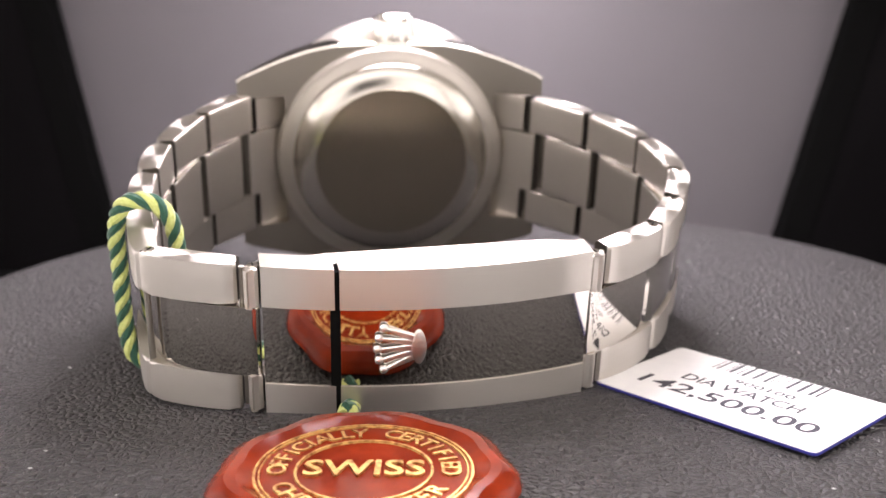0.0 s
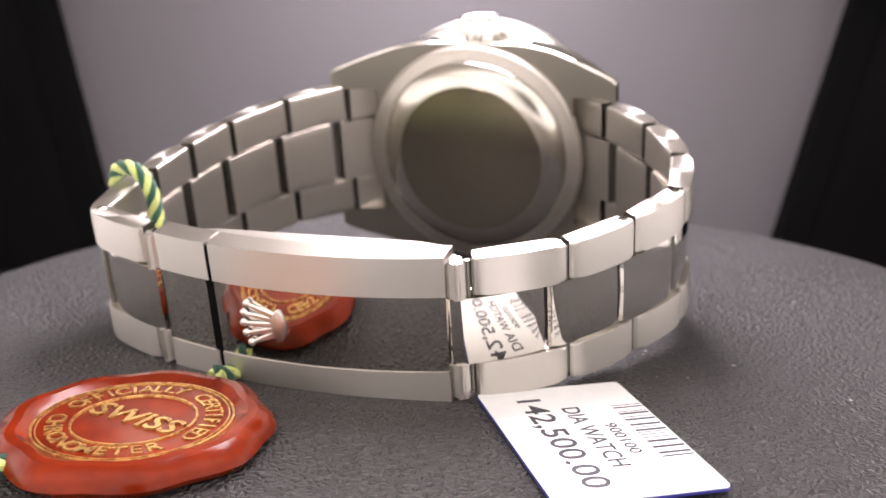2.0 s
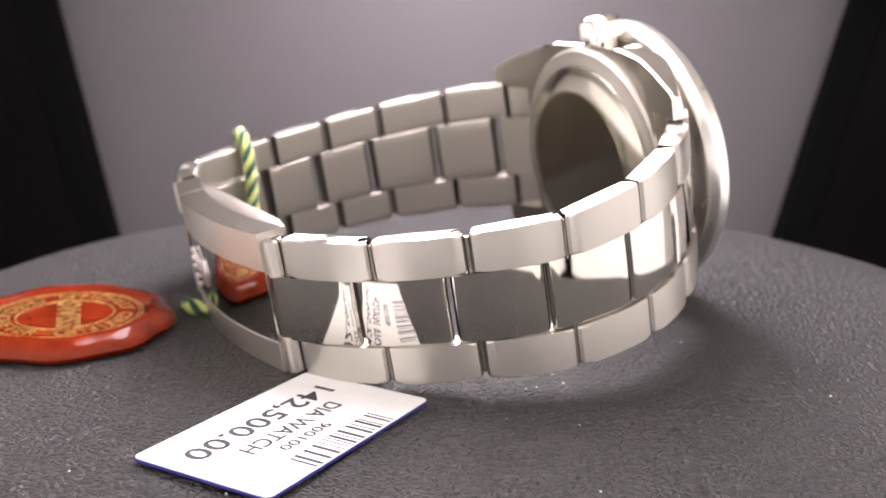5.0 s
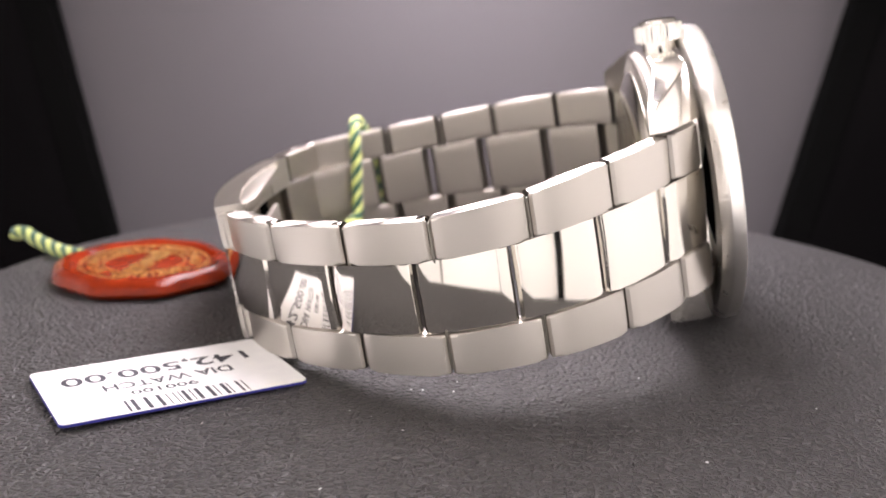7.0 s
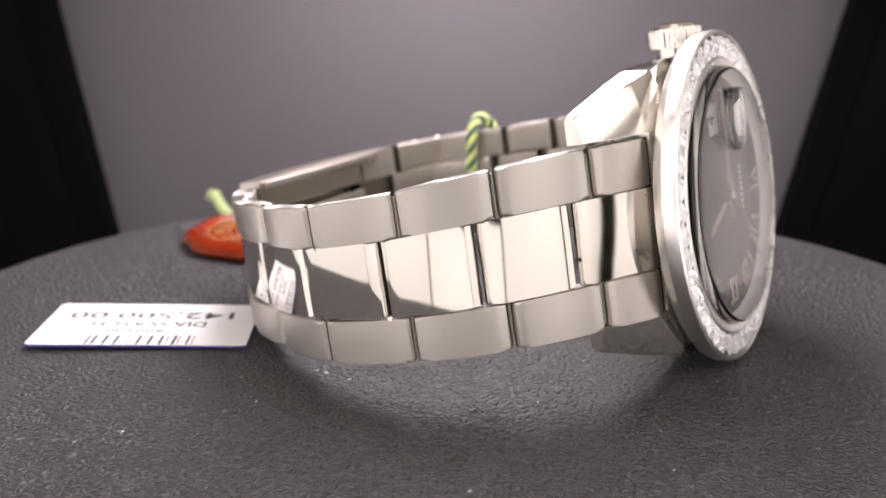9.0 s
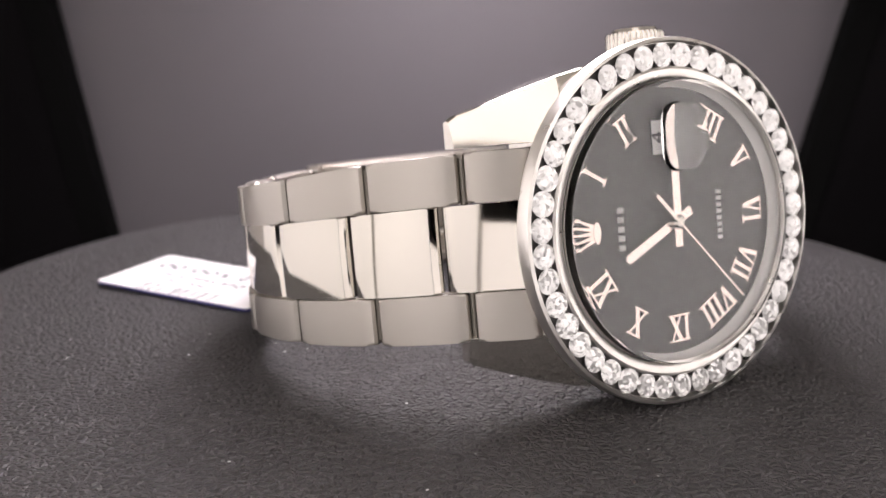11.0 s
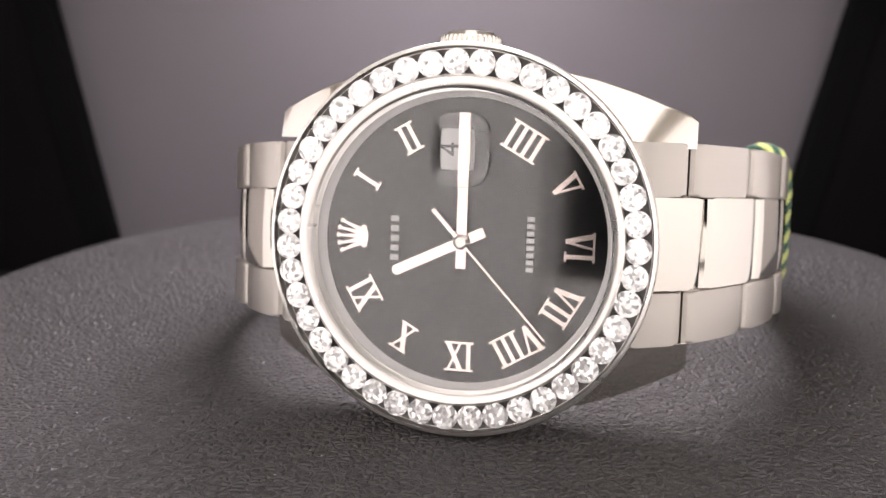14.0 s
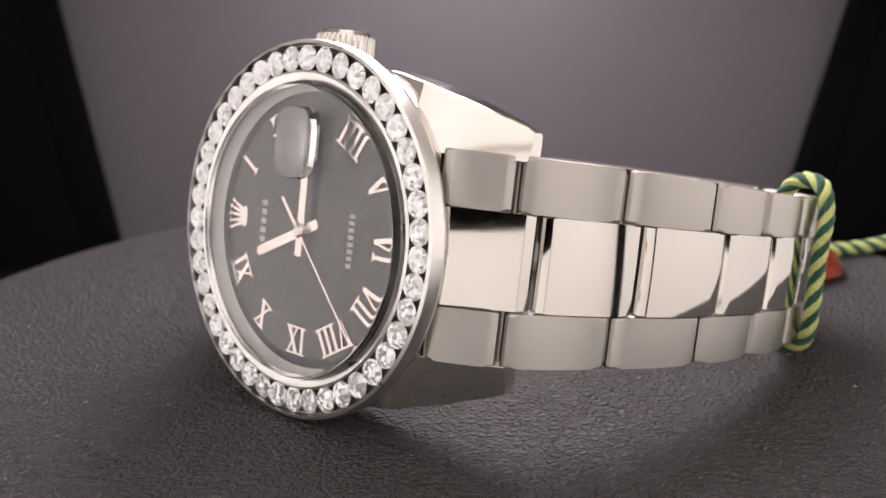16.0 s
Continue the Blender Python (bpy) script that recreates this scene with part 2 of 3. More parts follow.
def photo_box():
    setting("floor", box(-SIDE_X - 4, SIDE_X + 4, FRONT_Y - 4, BACK_Y + 4, FLOOR_Z - 4, FLOOR_Z), M_HOLE,
            "black floor of the photo box")
    setting("wall_back", box(-145, 145, BACK_Y, BACK_Y + 4, FLOOR_Z + 0.2, TOP_Z), M_BACKWALL,
            "grey backdrop board behind the turntable")
    setting("wall_left", box(-SIDE_X - 4, -SIDE_X, FRONT_Y, BACK_Y + 4, FLOOR_Z + 0.2, TOP_Z), M_WHITEWALL,
            "white lining of the photo box side")
    setting("wall_right", box(SIDE_X, SIDE_X + 4, FRONT_Y, BACK_Y + 4, FLOOR_Z + 0.2, TOP_Z), M_WHITEWALL,
            "white lining of the photo box side")
    for side in (-1, 1):
        # black corner posts, leaning outwards at the top
        foot, lean = (105.2, 0.181) if side < 0 else (95.8, 0.234)
        bm = bmesh.new()
        rows = []
        for z in (FLOOR_Z + 0.1, TOP_Z):
            x = side * (foot + lean * z)
            rows.append([bm.verts.new((x + side * dx, BACK_Y - dy, z)) for dx, dy in ((0, 8), (8, 8.5), (8, 0.2), (0, 0.2))])
        for k in range(4):
            bm.faces.new((rows[0][k], rows[0][(k + 1) % 4], rows[1][(k + 1) % 4], rows[1][k]))
        bm.faces.new(rows[0])
        bm.faces.new(rows[1])
        setting("trim", bm, M_HOLE, "black corner post of the photo box")
        bm = bmesh.new()
        rows = []
        for z in (FLOOR_Z + 0.1, TOP_Z):
            x = foot + lean * z + 8.3
            rows.append([bm.verts.new((side * w, BACK_Y - dy, z)) for w, dy in ((x, 8), (SIDE_X - 0.5, 12), (SIDE_X - 0.5, 9), (x, 5))])
        for k in range(4):
            bm.faces.new((rows[0][k], rows[0][(k + 1) % 4], rows[1][(k + 1) % 4], rows[1][k]))
        bm.faces.new(rows[0])
        bm.faces.new(rows[1])
        setting("wall_back_left" if side < 0 else "wall_back_right", bm, M_SIDEWALL, "dark grey side board of the photo box")
    # front wall with the round opening for the lens
    bm = bmesh.new()
    n, rad = 48, 29.0
    ring = [bm.verts.new((HOLE_X + rad * math.cos(2 * math.pi * k / n), FRONT_Y, HOLE_Z + rad * math.sin(2 * math.pi * k / n))) for k in range(n)]
    outer = []
    for k in range(n):
        a = 2 * math.pi * k / n
        c, s = math.cos(a), math.sin(a)
        f = min((SIDE_X + 4 - math.copysign(HOLE_X, c)) / max(abs(c), 1e-6), ((TOP_Z - HOLE_Z) if s > 0 else (HOLE_Z - FLOOR_Z)) / max(abs(s), 1e-6))
        outer.append(bm.verts.new((HOLE_X + f * c, FRONT_Y, HOLE_Z + f * s)))
    for k in range(n):
        bm.faces.new((ring[k], ring[(k + 1) % n], outer[(k + 1) % n], outer[k]))
    bmesh.ops.solidify(bm, geom=list(bm.faces), thickness=3.0)
    setting("wall_front", bm, M_WHITEWALL, "white front board with a round lens opening")
    bm = lathe([(33, -154.5), (33, -190.0)], 48, "y")
    for f in [f for f in bm.faces if len(f.verts) > 4 and f.calc_center_median().y > -160]:
        bm.faces.remove(f)
    setting("lens_recess", moved(bm, Matrix.Translation((HOLE_X, -1.5, HOLE_Z))), M_HOLE, "black recess behind the lens opening")
    setting("ceiling", box(-SIDE_X - 4, SIDE_X + 4, FRONT_Y - 4, BACK_Y + 4, TOP_Z + 0.2, TOP_Z + 4), M_WHITEWALL,
            "white ceiling of the photo box")
    lamp = tagged(empty("ceiling_light", Matrix.Translation((0, 0, (TOP_Z - 8) * MM))),
                  "white rectangular lamp panel under the box ceiling", "lamp")
    part("diffuser", box(-22, 22, -12, 136, -1, 1), M_LAMP, lamp, "glowing white diffuser", smooth=False)
    part("frame", joined([box(-26, -22.2, -16, 140, -2, 4), box(22.2, 26, -16, 140, -2, 4), box(-22, 22, -16, -12.2, -2, 4),
                          box(-22, 22, 136.2, 140, -2, 4)]), M_BLACK, lamp, smooth=False)
    setting("trim", box(144.2, 149.6, -148.0, -134.9, FLOOR_Z + 0.1, TOP_Z - 3.6), M_HOLE, "black front corner post of the photo box")
    # glowing diffuser panels beside the lens opening and along the sides
    for name, m, w, h, label in (("light_panel", pose(-88.5 * MM, (FRONT_Y + 3.5) * MM, 28 * MM, 90, 0, 180), 56.5, 62, "white glowing diffuser panel beside the lens opening"),
                                 ("light_panel", pose(88 * MM, (FRONT_Y + 3.5) * MM, 28 * MM, 90, 0, 180), 55, 62, "white glowing diffuser panel beside the lens opening"),
                                 ("light_panel", pose(0.5 * MM, (FRONT_Y + 3.5) * MM, 89 * MM, 90, 0, 180), 30, 5.5, "white glowing diffuser panel above the lens opening"),
                                 ("light_panel", pose(0.5 * MM, (FRONT_Y + 3.5) * MM, -7.5 * MM, 90, 0, 180), 30, 27, "white glowing diffuser panel below the lens opening"),
                                 ("light_panel", pose(-(SIDE_X - 4) * MM, -44.0 * MM, 28 * MM, 90, 0, 90), 99, 62, "white glowing diffuser panel along the box side"),
                                 ("light_panel", pose(0, -98 * MM, (TOP_Z - 3) * MM, 180, 0, 0), 130, 44, "white glowing diffuser panel under the box ceiling"),
                                 ("light_panel", pose((SIDE_X - 4) * MM, -39.5 * MM, 28 * MM, 90, 0, -90), 94.5, 62, "white glowing diffuser panel along the box side")):
        thing = tagged(empty(name, m), label, "light panel", "diffuser panels of the photo box")
        glowing = M_PANEL if m.translation.z < (TOP_Z - 5) * MM else M_TOPPANEL
        part("diffuser", box(-w, w, -h, h, -1, 0.5), glowing, thing, "glowing white diffuser", smooth=False)
        part("frame", joined([box(-w - 0.8, -w - 0.1, -h - 0.8, h + 0.8, -1.2, 1), box(w + 0.1, w + 0.8, -h - 0.8, h + 0.8, -1.2, 1),
                              box(-w, w, -h - 0.8, -h - 0.1, -1.2, 1), box(-w, w, h + 0.1, h + 0.8, -1.2, 1)]), M_WHITEWALL, thing, smooth=False)


photo_box()


# ---------------------------------------------------------------- turntable
def make_turntable():
    base = tagged(empty("turntable", pose(0, 0, -0.65 * MM, -0.75, 0, 0)), "round display turntable covered in dark charcoal grained leather", "turntable")
    part("platter", lathe([(0.5, -6), (71.5, -6), (73, -5), (73, -1.4), (72.6, -0.5), (71.8, 0.0), (35, 0), (0.5, 0)], 160, "z"),
         M_LEATHER, base)
    part("foot", lathe([(0.5, FLOOR_Z + 1.6), (55, FLOOR_Z + 1.6), (55, -8), (20, -6.2), (0.5, -6.2)], 64, "z"), M_BLACK, base)
    rnd = random.Random(4)
    for k in range(46):
        a, r, s = rnd.uniform(0, 6.283), rnd.uniform(15, 66), rnd.uniform(0.06, 0.16)
        bm = bmesh.new()
        bmesh.ops.create_icosphere(bm, subdivisions=1, radius=s)
        for v in bm.verts:
            v.co = Vector((v.co.x * rnd.uniform(0.7, 2.2), v.co.y * rnd.uniform(0.7, 1.5), v.co.z * 0.5))
        part("lint", moved(bm, Matrix.Translation((r * math.cos(a), r * math.sin(a), s * 0.3))), M_DUST, base, "pale speck of lint")
    return base


turntable = make_turntable()

# ---------------------------------------------------------------- the watch
# its own space: x towards twelve o'clock, y out of the dial, z towards the crown
WATCH_POSE = pose(-12.30 * MM, 28.71 * MM, 17.80 * MM, 0, 0, 12.16) @ pose(0, 0, 0, 9.3, 0, 0)
watch = tagged(empty("wristwatch", WATCH_POSE),
               "steel wristwatch with black Roman dial and diamond bezel on its side", "watch")


def make_case():
    quarter = [(0, 17.1), (4, 16.9), (8, 16.8), (12, 16.0), (16, 14.8), (19.5, 13.5), (21.0, 12.95), (21.75, 12.4)]
    qx, qz = [q[0] for q in quarter], [q[1] for q in quarter]

    def section(x, inner, drop):
        """The outline of the case across x, as (y, z), with softened edges."""
        far = max(0.0, abs(x) - 11.5) / 10.25
        top, low, out = -0.6 - 6.1 * far ** 1.4, -6.0 - 2.5 * far ** 1.2, float(np.interp(abs(x), qx, qz)) - drop
        c = 0.3
        slant = 0.24 * (out - 9.65)
        return [(low, inner), (low, out - c), (low + c * 0.3, out - c * 0.3), (low + c, out), (top - c - slant, out), (top - c * 0.3 - slant, out - c * 0.3), (top - slant, out - c), (top, 9.7), (top, inner)]

    bits = []
    for lo, hi, inner, count in ((-15.2, 15.2, 0.0, 28), (15.2, 21.75, 9.65, 9), (-21.75, -15.2, 9.65, 9)):
        for sign in (1, -1):
            bm = bmesh.new()
            rings = [[bm.verts.new((lo + (hi - lo) * k / count, y, sign * z)) for y, z in section(lo + (hi - lo) * k / count, inner, 0.0 if sign > 0 else 0.2)] for k in range(count + 1)]
            for p, q in zip(rings, rings[1:]):
                for i in range(9):
                    if i == 8 and inner == 0.0:
                        continue
                    f = bm.faces.new((p[i], p[(i + 1) % 9], q[(i + 1) % 9], q[i]))
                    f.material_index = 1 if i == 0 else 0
            bm.faces.new(rings[0])
            bm.faces.new(rings[-1])
            bits.append(bm)
    bm = joined(bits)
    bmesh.ops.remove_doubles(bm, verts=list(bm.verts), dist=0.001)
    case = part("case", bm, M_CASE, watch, "polished steel case with tapering lugs", angle=10)
    case.data.materials.append(M_REAR_DIMTOP)
    # back of the case: sloped polished ring and dull flat middle
    part("caseback_step", lathe([(14.3, -5.7), (16.6, -5.7), (16.6, -6.5), (16.2, -6.9), (15.2, -7.0), (14.75, -7.25), (14.3, -7.25)], 128, closed=True),
         M_SATIN, watch, "satin step round the caseback")
    part("caseback_rim", lathe([(11.1, -5.7), (14.28, -5.7), (14.28, -7.35), (14.1, -7.6), (12.6, -8.25), (11.1, -8.72)], 128),
         M_SOFTPOLISH, watch, "polished sloping caseback ring")
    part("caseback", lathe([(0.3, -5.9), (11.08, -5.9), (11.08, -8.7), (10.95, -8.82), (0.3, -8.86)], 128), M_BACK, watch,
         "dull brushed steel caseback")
    # winding crown
    flutes = 34
    wave = lambda a, r, h: 1.0 - (0.045 * (0.5 + 0.5 * math.cos(flutes * a)) if 18.0 < h < 19.9 and r > 2.5 else 0.0)
    bm = lathe([(1.5, 16.6), (2.2, 16.6), (2.2, 17.7), (3.05, 17.8), (3.1, 18.1), (3.1, 19.7), (2.95, 20.0), (2.45, 20.05), (2.3, 20.4), (1.5, 20.6), (0.2, 20.65)],
               204, "z", wave)
    part("winding_crown", moved(bm, Matrix.Translation((0.6, -3.2, 0))), M_CASE, watch, "fluted steel winding crown")


make_case()
STONES, STONE_RING = 43, 17.25


def make_bezel():
    bezel = part("bezel", lathe([(18.2, -1.5), (18.85, -0.9), (19.15, -0.3), (19.15, 0.75), (19.03, 1.15), (18.7, 1.3), (18.55, 0.4),
                                 (16.15, 0.4), (16.05, 1.1), (15.8, 1.25), (15.4, 1.22), (15.0, 1.1), (14.83, 0.85), (14.8, 0.4), (15.1, 0.0), (15.1, -1.5)], 192, closed=True),
                 M_BEZEL, watch, "polished channel-set bezel", angle=24)
    # the floor ring's dark colour stands for the shade between the stones
    part("channel_floor", lathe([(16.1, 0.3), (18.5, 0.3), (18.5, 0.46), (16.1, 0.46)], 96, closed=True), M_CHANNEL, bezel, "channel floor darkened for the shade between the stones")
    bezel.location = (0.35 * MM, 0.35 * MM, 0)
    # one round brilliant: crown facets, table, girdle and pavilion
    bm = bmesh.new()
    rings = []
    n = 10
    for r, h, m, o in ((0.6, 0.5, n, 0.0), (0.95, 0.34, n, 0.5), (1.29, 0.02, 2 * n, 0.0), (1.29, -0.06, 2 * n, 0.0)):
        rings.append([bm.verts.new((r * math.cos(2 * math.pi * (k + o) / m), h, r * math.sin(2 * math.pi * (k + o) / m))) for k in range(m)])
    tip = bm.verts.new((0, -0.62, 0))
    bm.faces.new(rings[0])
    for k in range(n):
        a, b, g = rings[0], rings[1], rings[2]
        bm.faces.new((a[k], a[(k + 1) % n], b[k]))
        bm.faces.new((b[k], a[(k + 1) % n], b[(k + 1) % n]))
        bm.faces.new((b[k], b[(k + 1) % n], g[(2 * k + 2) % (2 * n)]))
        bm.faces.new((b[k], g[2 * k], g[2 * k + 1]))
        bm.faces.new((b[k], g[2 * k + 1], g[(2 * k + 2) % (2 * n)]))
    for k in range(2 * n):
        bm.faces.new((rings[2][k], rings[2][(k + 1) % (2 * n)], rings[3][(k + 1) % (2 * n)], rings[3][k]))
        bm.faces.new((rings[3][k], rings[3][(k + 1) % (2 * n)], tip))
    me = mesh_of("diamond", bm, M_DIAMOND, smooth=False)
    rnd = random.Random(8)
    for k in range(STONES):
        a = 2 * math.pi * (k + 0.5) / STONES
        ob = new("diamond", me)
        ob.parent = bezel
        ob.matrix_basis = (Matrix.Translation((STONE_RING * math.cos(a) * MM, 1.0 * MM, STONE_RING * math.sin(a) * MM))
                           @ Euler((radians(rnd.uniform(-4, 4)), rnd.uniform(0, 3), radians(rnd.uniform(-4, 4)))).to_matrix().to_4x4())
    return bezel


make_bezel()


def stroke(x0, y0, x1, y1, w, h=0.14):
    """A flat bar from one point to another, in the xy plane, with thickness h."""
    d = Vector((x1 - x0, y1 - y0))
    s = Vector((-d.y, d.x)).normalized() * w / 2
    return prism([(x0 + s.x, y0 + s.y), (x0 - s.x, y0 - s.y), (x1 - s.x, y1 - s.y), (x1 + s.x, y1 + s.y)], 0, h)


def numeral_mesh(text, tall=2.7):
    """A serif Roman numeral, centred, upright along y."""
    widths = {"I": 0.95, "V": 1.9, "X": 1.9}
    total = sum(widths[c] for c in text)
    x, bits, t = -total / 2, [], tall / 2
    for c in text:
        w = widths[c]
        m = x + w / 2
        if c == "I":
            bits.append(stroke(m, -t, m, t, 0.42))
        elif c == "V":
            bits += [stroke(m - w * 0.33, t, m, -t, 0.5), stroke(m + w * 0.33, t, m, -t, 0.24, 0.137)]
        else:
            bits += [stroke(m - w * 0.33, t, m + w * 0.33, -t, 0.5), stroke(m + w * 0.33, t, m - w * 0.33, -t, 0.24, 0.137)]
        if c in "IX":
            bits.append(stroke(m - w * 0.52, -t, m + w * 0.52, -t, 0.22, 0.133))
        bits.append(stroke(m - w * 0.52, t, m + w * 0.52, t, 0.22, 0.133))
        x += w
    return joined(bits)


def on_dial(angle, radius, turn=0.0, height=0.03):
    """A pose on the dial: angle clockwise from twelve, in degrees; local y points outwards, local z out of the dial."""
    a = radians(angle)
    out = Vector((math.cos(a), 0, math.sin(a)))
    nrm = Vector((0, 1, 0))
    side = out.cross(nrm)
    m = Matrix((side, out, nrm)).transposed().to_4x4()
    return Matrix.Translation(out * radius + nrm * (height - 0.4)) @ m @ Matrix.Rotation(radians(turn), 4, "Z")


def make_dial():
    dial = part("dial", lathe([(0.2, -0.75), (14.1, -0.75), (14.1, -0.4), (0.2, -0.4)], 128), M_DIAL, watch, "glossy black dial")
    part("inner_ring", lathe([(13.95, -0.38), (14.5, 0.1), (14.78, 0.8), (14.9, 0.0), (14.9, -0.7), (13.95, -0.7)], 128, closed=True), M_REHAUT, watch,
         "brushed steel ring round the dial")
    for hour, text in ((1, "I"), (2, "II"), (4, "IIII"), (5, "V"), (6, "VI"), (7, "VII"), (8, "VIII"), (9, "IX"), (10, "X"), (11, "XI")):
        part("numeral", moved(numeral_mesh(text), on_dial(hour * 30, 11.35)), M_NUMERAL, dial, "cream Roman hour numeral", smooth=False)
    part("emblem", moved(fan_emblem(3.3, 0.14), on_dial(0, 11.3)), M_NUMERAL, dial, "small cream crown-shaped emblem", smooth=False)
    # the two lines of printing, as plain bars
    for angle, r, w, h, count in ((0, 6.9, 4.8, 0.8, 5), (180, 6.6, 5.6, 0.7, 8)):
        step = w / count
        for k in range(count):
            x = -w / 2 + step * (k + 0.5)
            part("printing", moved(box(x - step * 0.3, x + step * 0.3, -h / 2, h / 2, 0, 0.03), on_dial(angle, r)), M_WHITEPRINT, dial,
                 "white block of printing", smooth=False)
    part("date_window", moved(box(-2.1, 0.6, -1.75, 1.75, 0, 0.03, 0.0), on_dial(90, 8.9)), M_DATE, dial, "white date window", smooth=False)
    part("date_numeral", moved(writing("4", 2.6, 0.02), on_dial(90, 8.9, 0, 0.07) @ Matrix.Translation((-1.25, 0, 0)) @ Matrix.Rotation(radians(90), 4, "Z")), M_INK, dial, "black date numeral 4", smooth=False)
    # hands: hour and minute batons with tails, thin seconds hand, hub
    def baton(length, tail, w, h):
        return joined([prism([(-w / 2, -tail), (w / 2, -tail), (w / 2, length - 0.3), (0, length), (-w / 2, length - 0.3)], 0, 0.12)])
    part("hour_hand", moved(baton(7.7, 2.4, 1.0, 0), on_dial(-25.5, 0, 0, 0.45)), M_NUMERAL, watch, "cream baton hour hand", smooth=False)
    part("minute_hand", moved(baton(12.4, 2.6, 1.0, 0), on_dial(90, 0, 0, 0.75)), M_NUMERAL, watch, "cream baton minute hand", smooth=False)
    part("seconds_hand", moved(joined([stroke(0, -4.2, 0, 12.4, 0.2), stroke(0, -4.2, 0, -0.4, 0.42, 0.12)]), on_dial(227, 0, 0, 1.0)),
         M_NUMERAL, watch, "thin seconds hand", smooth=False)
    part("hub", moved(lathe([(0.05, -0.4), (0.75, -0.4), (0.75, 0.7), (0.5, 0.9), (0.05, 0.9)], 24), Matrix()), M_POLISHED, watch, "steel hub of the hands")
    part("gasket", lathe([(14.42, 0.9), (14.79, 0.9), (14.79, 1.17), (14.42, 1.15)], 128, closed=True), M_BEZEL, watch,
         "pale ring seated under the crystal")
    glass = part("crystal", lathe([(0.02, 1.2), (14.78, 1.2), (14.78, 2.28), (14.7, 2.4), (14.55, 2.47), (14.35, 2.495), (14.1, 2.503), (13.5, 2.52), (8, 2.62), (0.02, 2.65)], 160),
                 M_CRYSTAL, watch, "clear domed crystal")
    glass.visible_shadow = False
    # the date magnifier
    bm = bmesh.new()
    rows, cols, rings = 6, 40, []
    for k in range(rows + 1):
        f = math.cos(math.pi / 2 * k / rows) if k else 1.0
        ring = []
        for c in range(cols):
            a = 2 * math.pi * c / cols
            ca, sa = math.cos(a), math.sin(a)
            q = (abs(ca) ** 3.2 + abs(sa) ** 3.2) ** (-1 / 3.2)
            ring.append(bm.verts.new((3.0 * q * ca * f, 0.62 + 0.55 * (1 - f * f) if k else 0.0, 3.6 * q * sa * f)) if k < rows else None)
        if k < rows:
            rings.append(ring)
    bm.faces.new(rings[0])
    for lo, hi in zip(rings, rings[1:]):
        for c in range(cols):
            bm.faces.new((lo[c], lo[(c + 1) % cols], hi[(c + 1) % cols], hi[c]))
    bm.faces.new(rings[-1])
    lens = part("magnifier", moved(bm, Matrix.Translation((0, 2.63, 8.9))), M_CRYSTAL, watch, "raised date magnifier on the crystal")
    lens.visible_shadow = False


def fan_emblem(size, depth):
    """Five tapering prongs with round tips, spreading from a rounded base."""
    bits = []
    for k in range(5):
        a = radians(-34 + 17 * k)
        tip = Vector((math.sin(a) * size * 0.8, math.cos(a) * size * 0.72 - size * 0.3))
        foot = Vector((math.sin(a) * size * 0.34, -size * 0.3))
        d = (tip - foot).normalized()
        n = Vector((-d.y, d.x))
        w0, w1 = size * 0.075, size * 0.035
        outline = [foot + n * w0, foot - n * w0, tip - n * w1, tip + n * w1]
        bits.append(prism([(p.x, p.y) for p in outline], 0, depth * 0.8, bevel=depth * 0.2, segments=1))
        bits.append(moved(lathe([(0.02, 0), (size * 0.085, 0), (size * 0.085, depth * 0.5), (size * 0.055, depth * 0.95), (0.02, depth * 1.1)], 12, "z"),
                          Matrix.Translation((tip.x, tip.y, 0))))
    base = [(size * 0.36 * math.cos(t), -size * 0.38 + size * 0.14 * math.sin(t)) for t in (2 * math.pi * k / 20 for k in range(20))]
    bits.append(prism(base, 0, depth * 1.05, bevel=depth * 0.3))
    return joined(bits)


make_dial()

# the head sits slightly turned in its bracelet
HEAD = pose(0, 0.3 * MM, 0, 0, 0, -1.5)
for piece in watch.children:
    piece.matrix_basis = HEAD @ piece.matrix_basis

# bracelet: joints of the outer face, from the case round to the clasp on either side
TWELVE = [(15.6, -1.9), (21.45, -6.5), (28.5, -14.1), (33.5, -23.3), (34.4, -33.9), (30.2, -43.4), (24.7, -52.1), (15.9, -58.7), (13.6, -60.1)]
SIX = [(-15.6, -0.9), (-21.6, -5.4), (-28.1, -13.9), (-32.2, -24.2), (-33.5, -33.4), (-33.6, -42.4), (-31.9, -55.4), (-21.9, -59.5), (-19.9, -60.4)]
# lower and upper edge of the bracelet along its line, on either side: y, low, high
RUN_TWELVE = [(-60, -8.7, 7.5), (-52, -9.0, 7.0), (-43, -9.5, 6.8), (-34, -9.95, 6.95), (-23, -10.1, 7.8), (-14, -10.15, 8.75), (-6, -10.0, 9.2)]
RUN_SIX = [(-60, -8.5, 7.9), (-50, -8.5, 7.9), (-34, -8.8, 8.7), (-24, -9.0, 9.3), (-14, -9.3, 9.9), (-6, -9.8, 10.2)]
THICK = 2.5


def level(p):
    """Middle and half width of the bracelet at a point (x, y) of its line."""
    run = RUN_TWELVE if p[0] > 0 else RUN_SIX
    low, high = (float(np.interp(p[1], [r[0] for r in run], [r[k] for r in run])) for k in (1, 2))
    return (low + high) / 2, (high - low) / 2


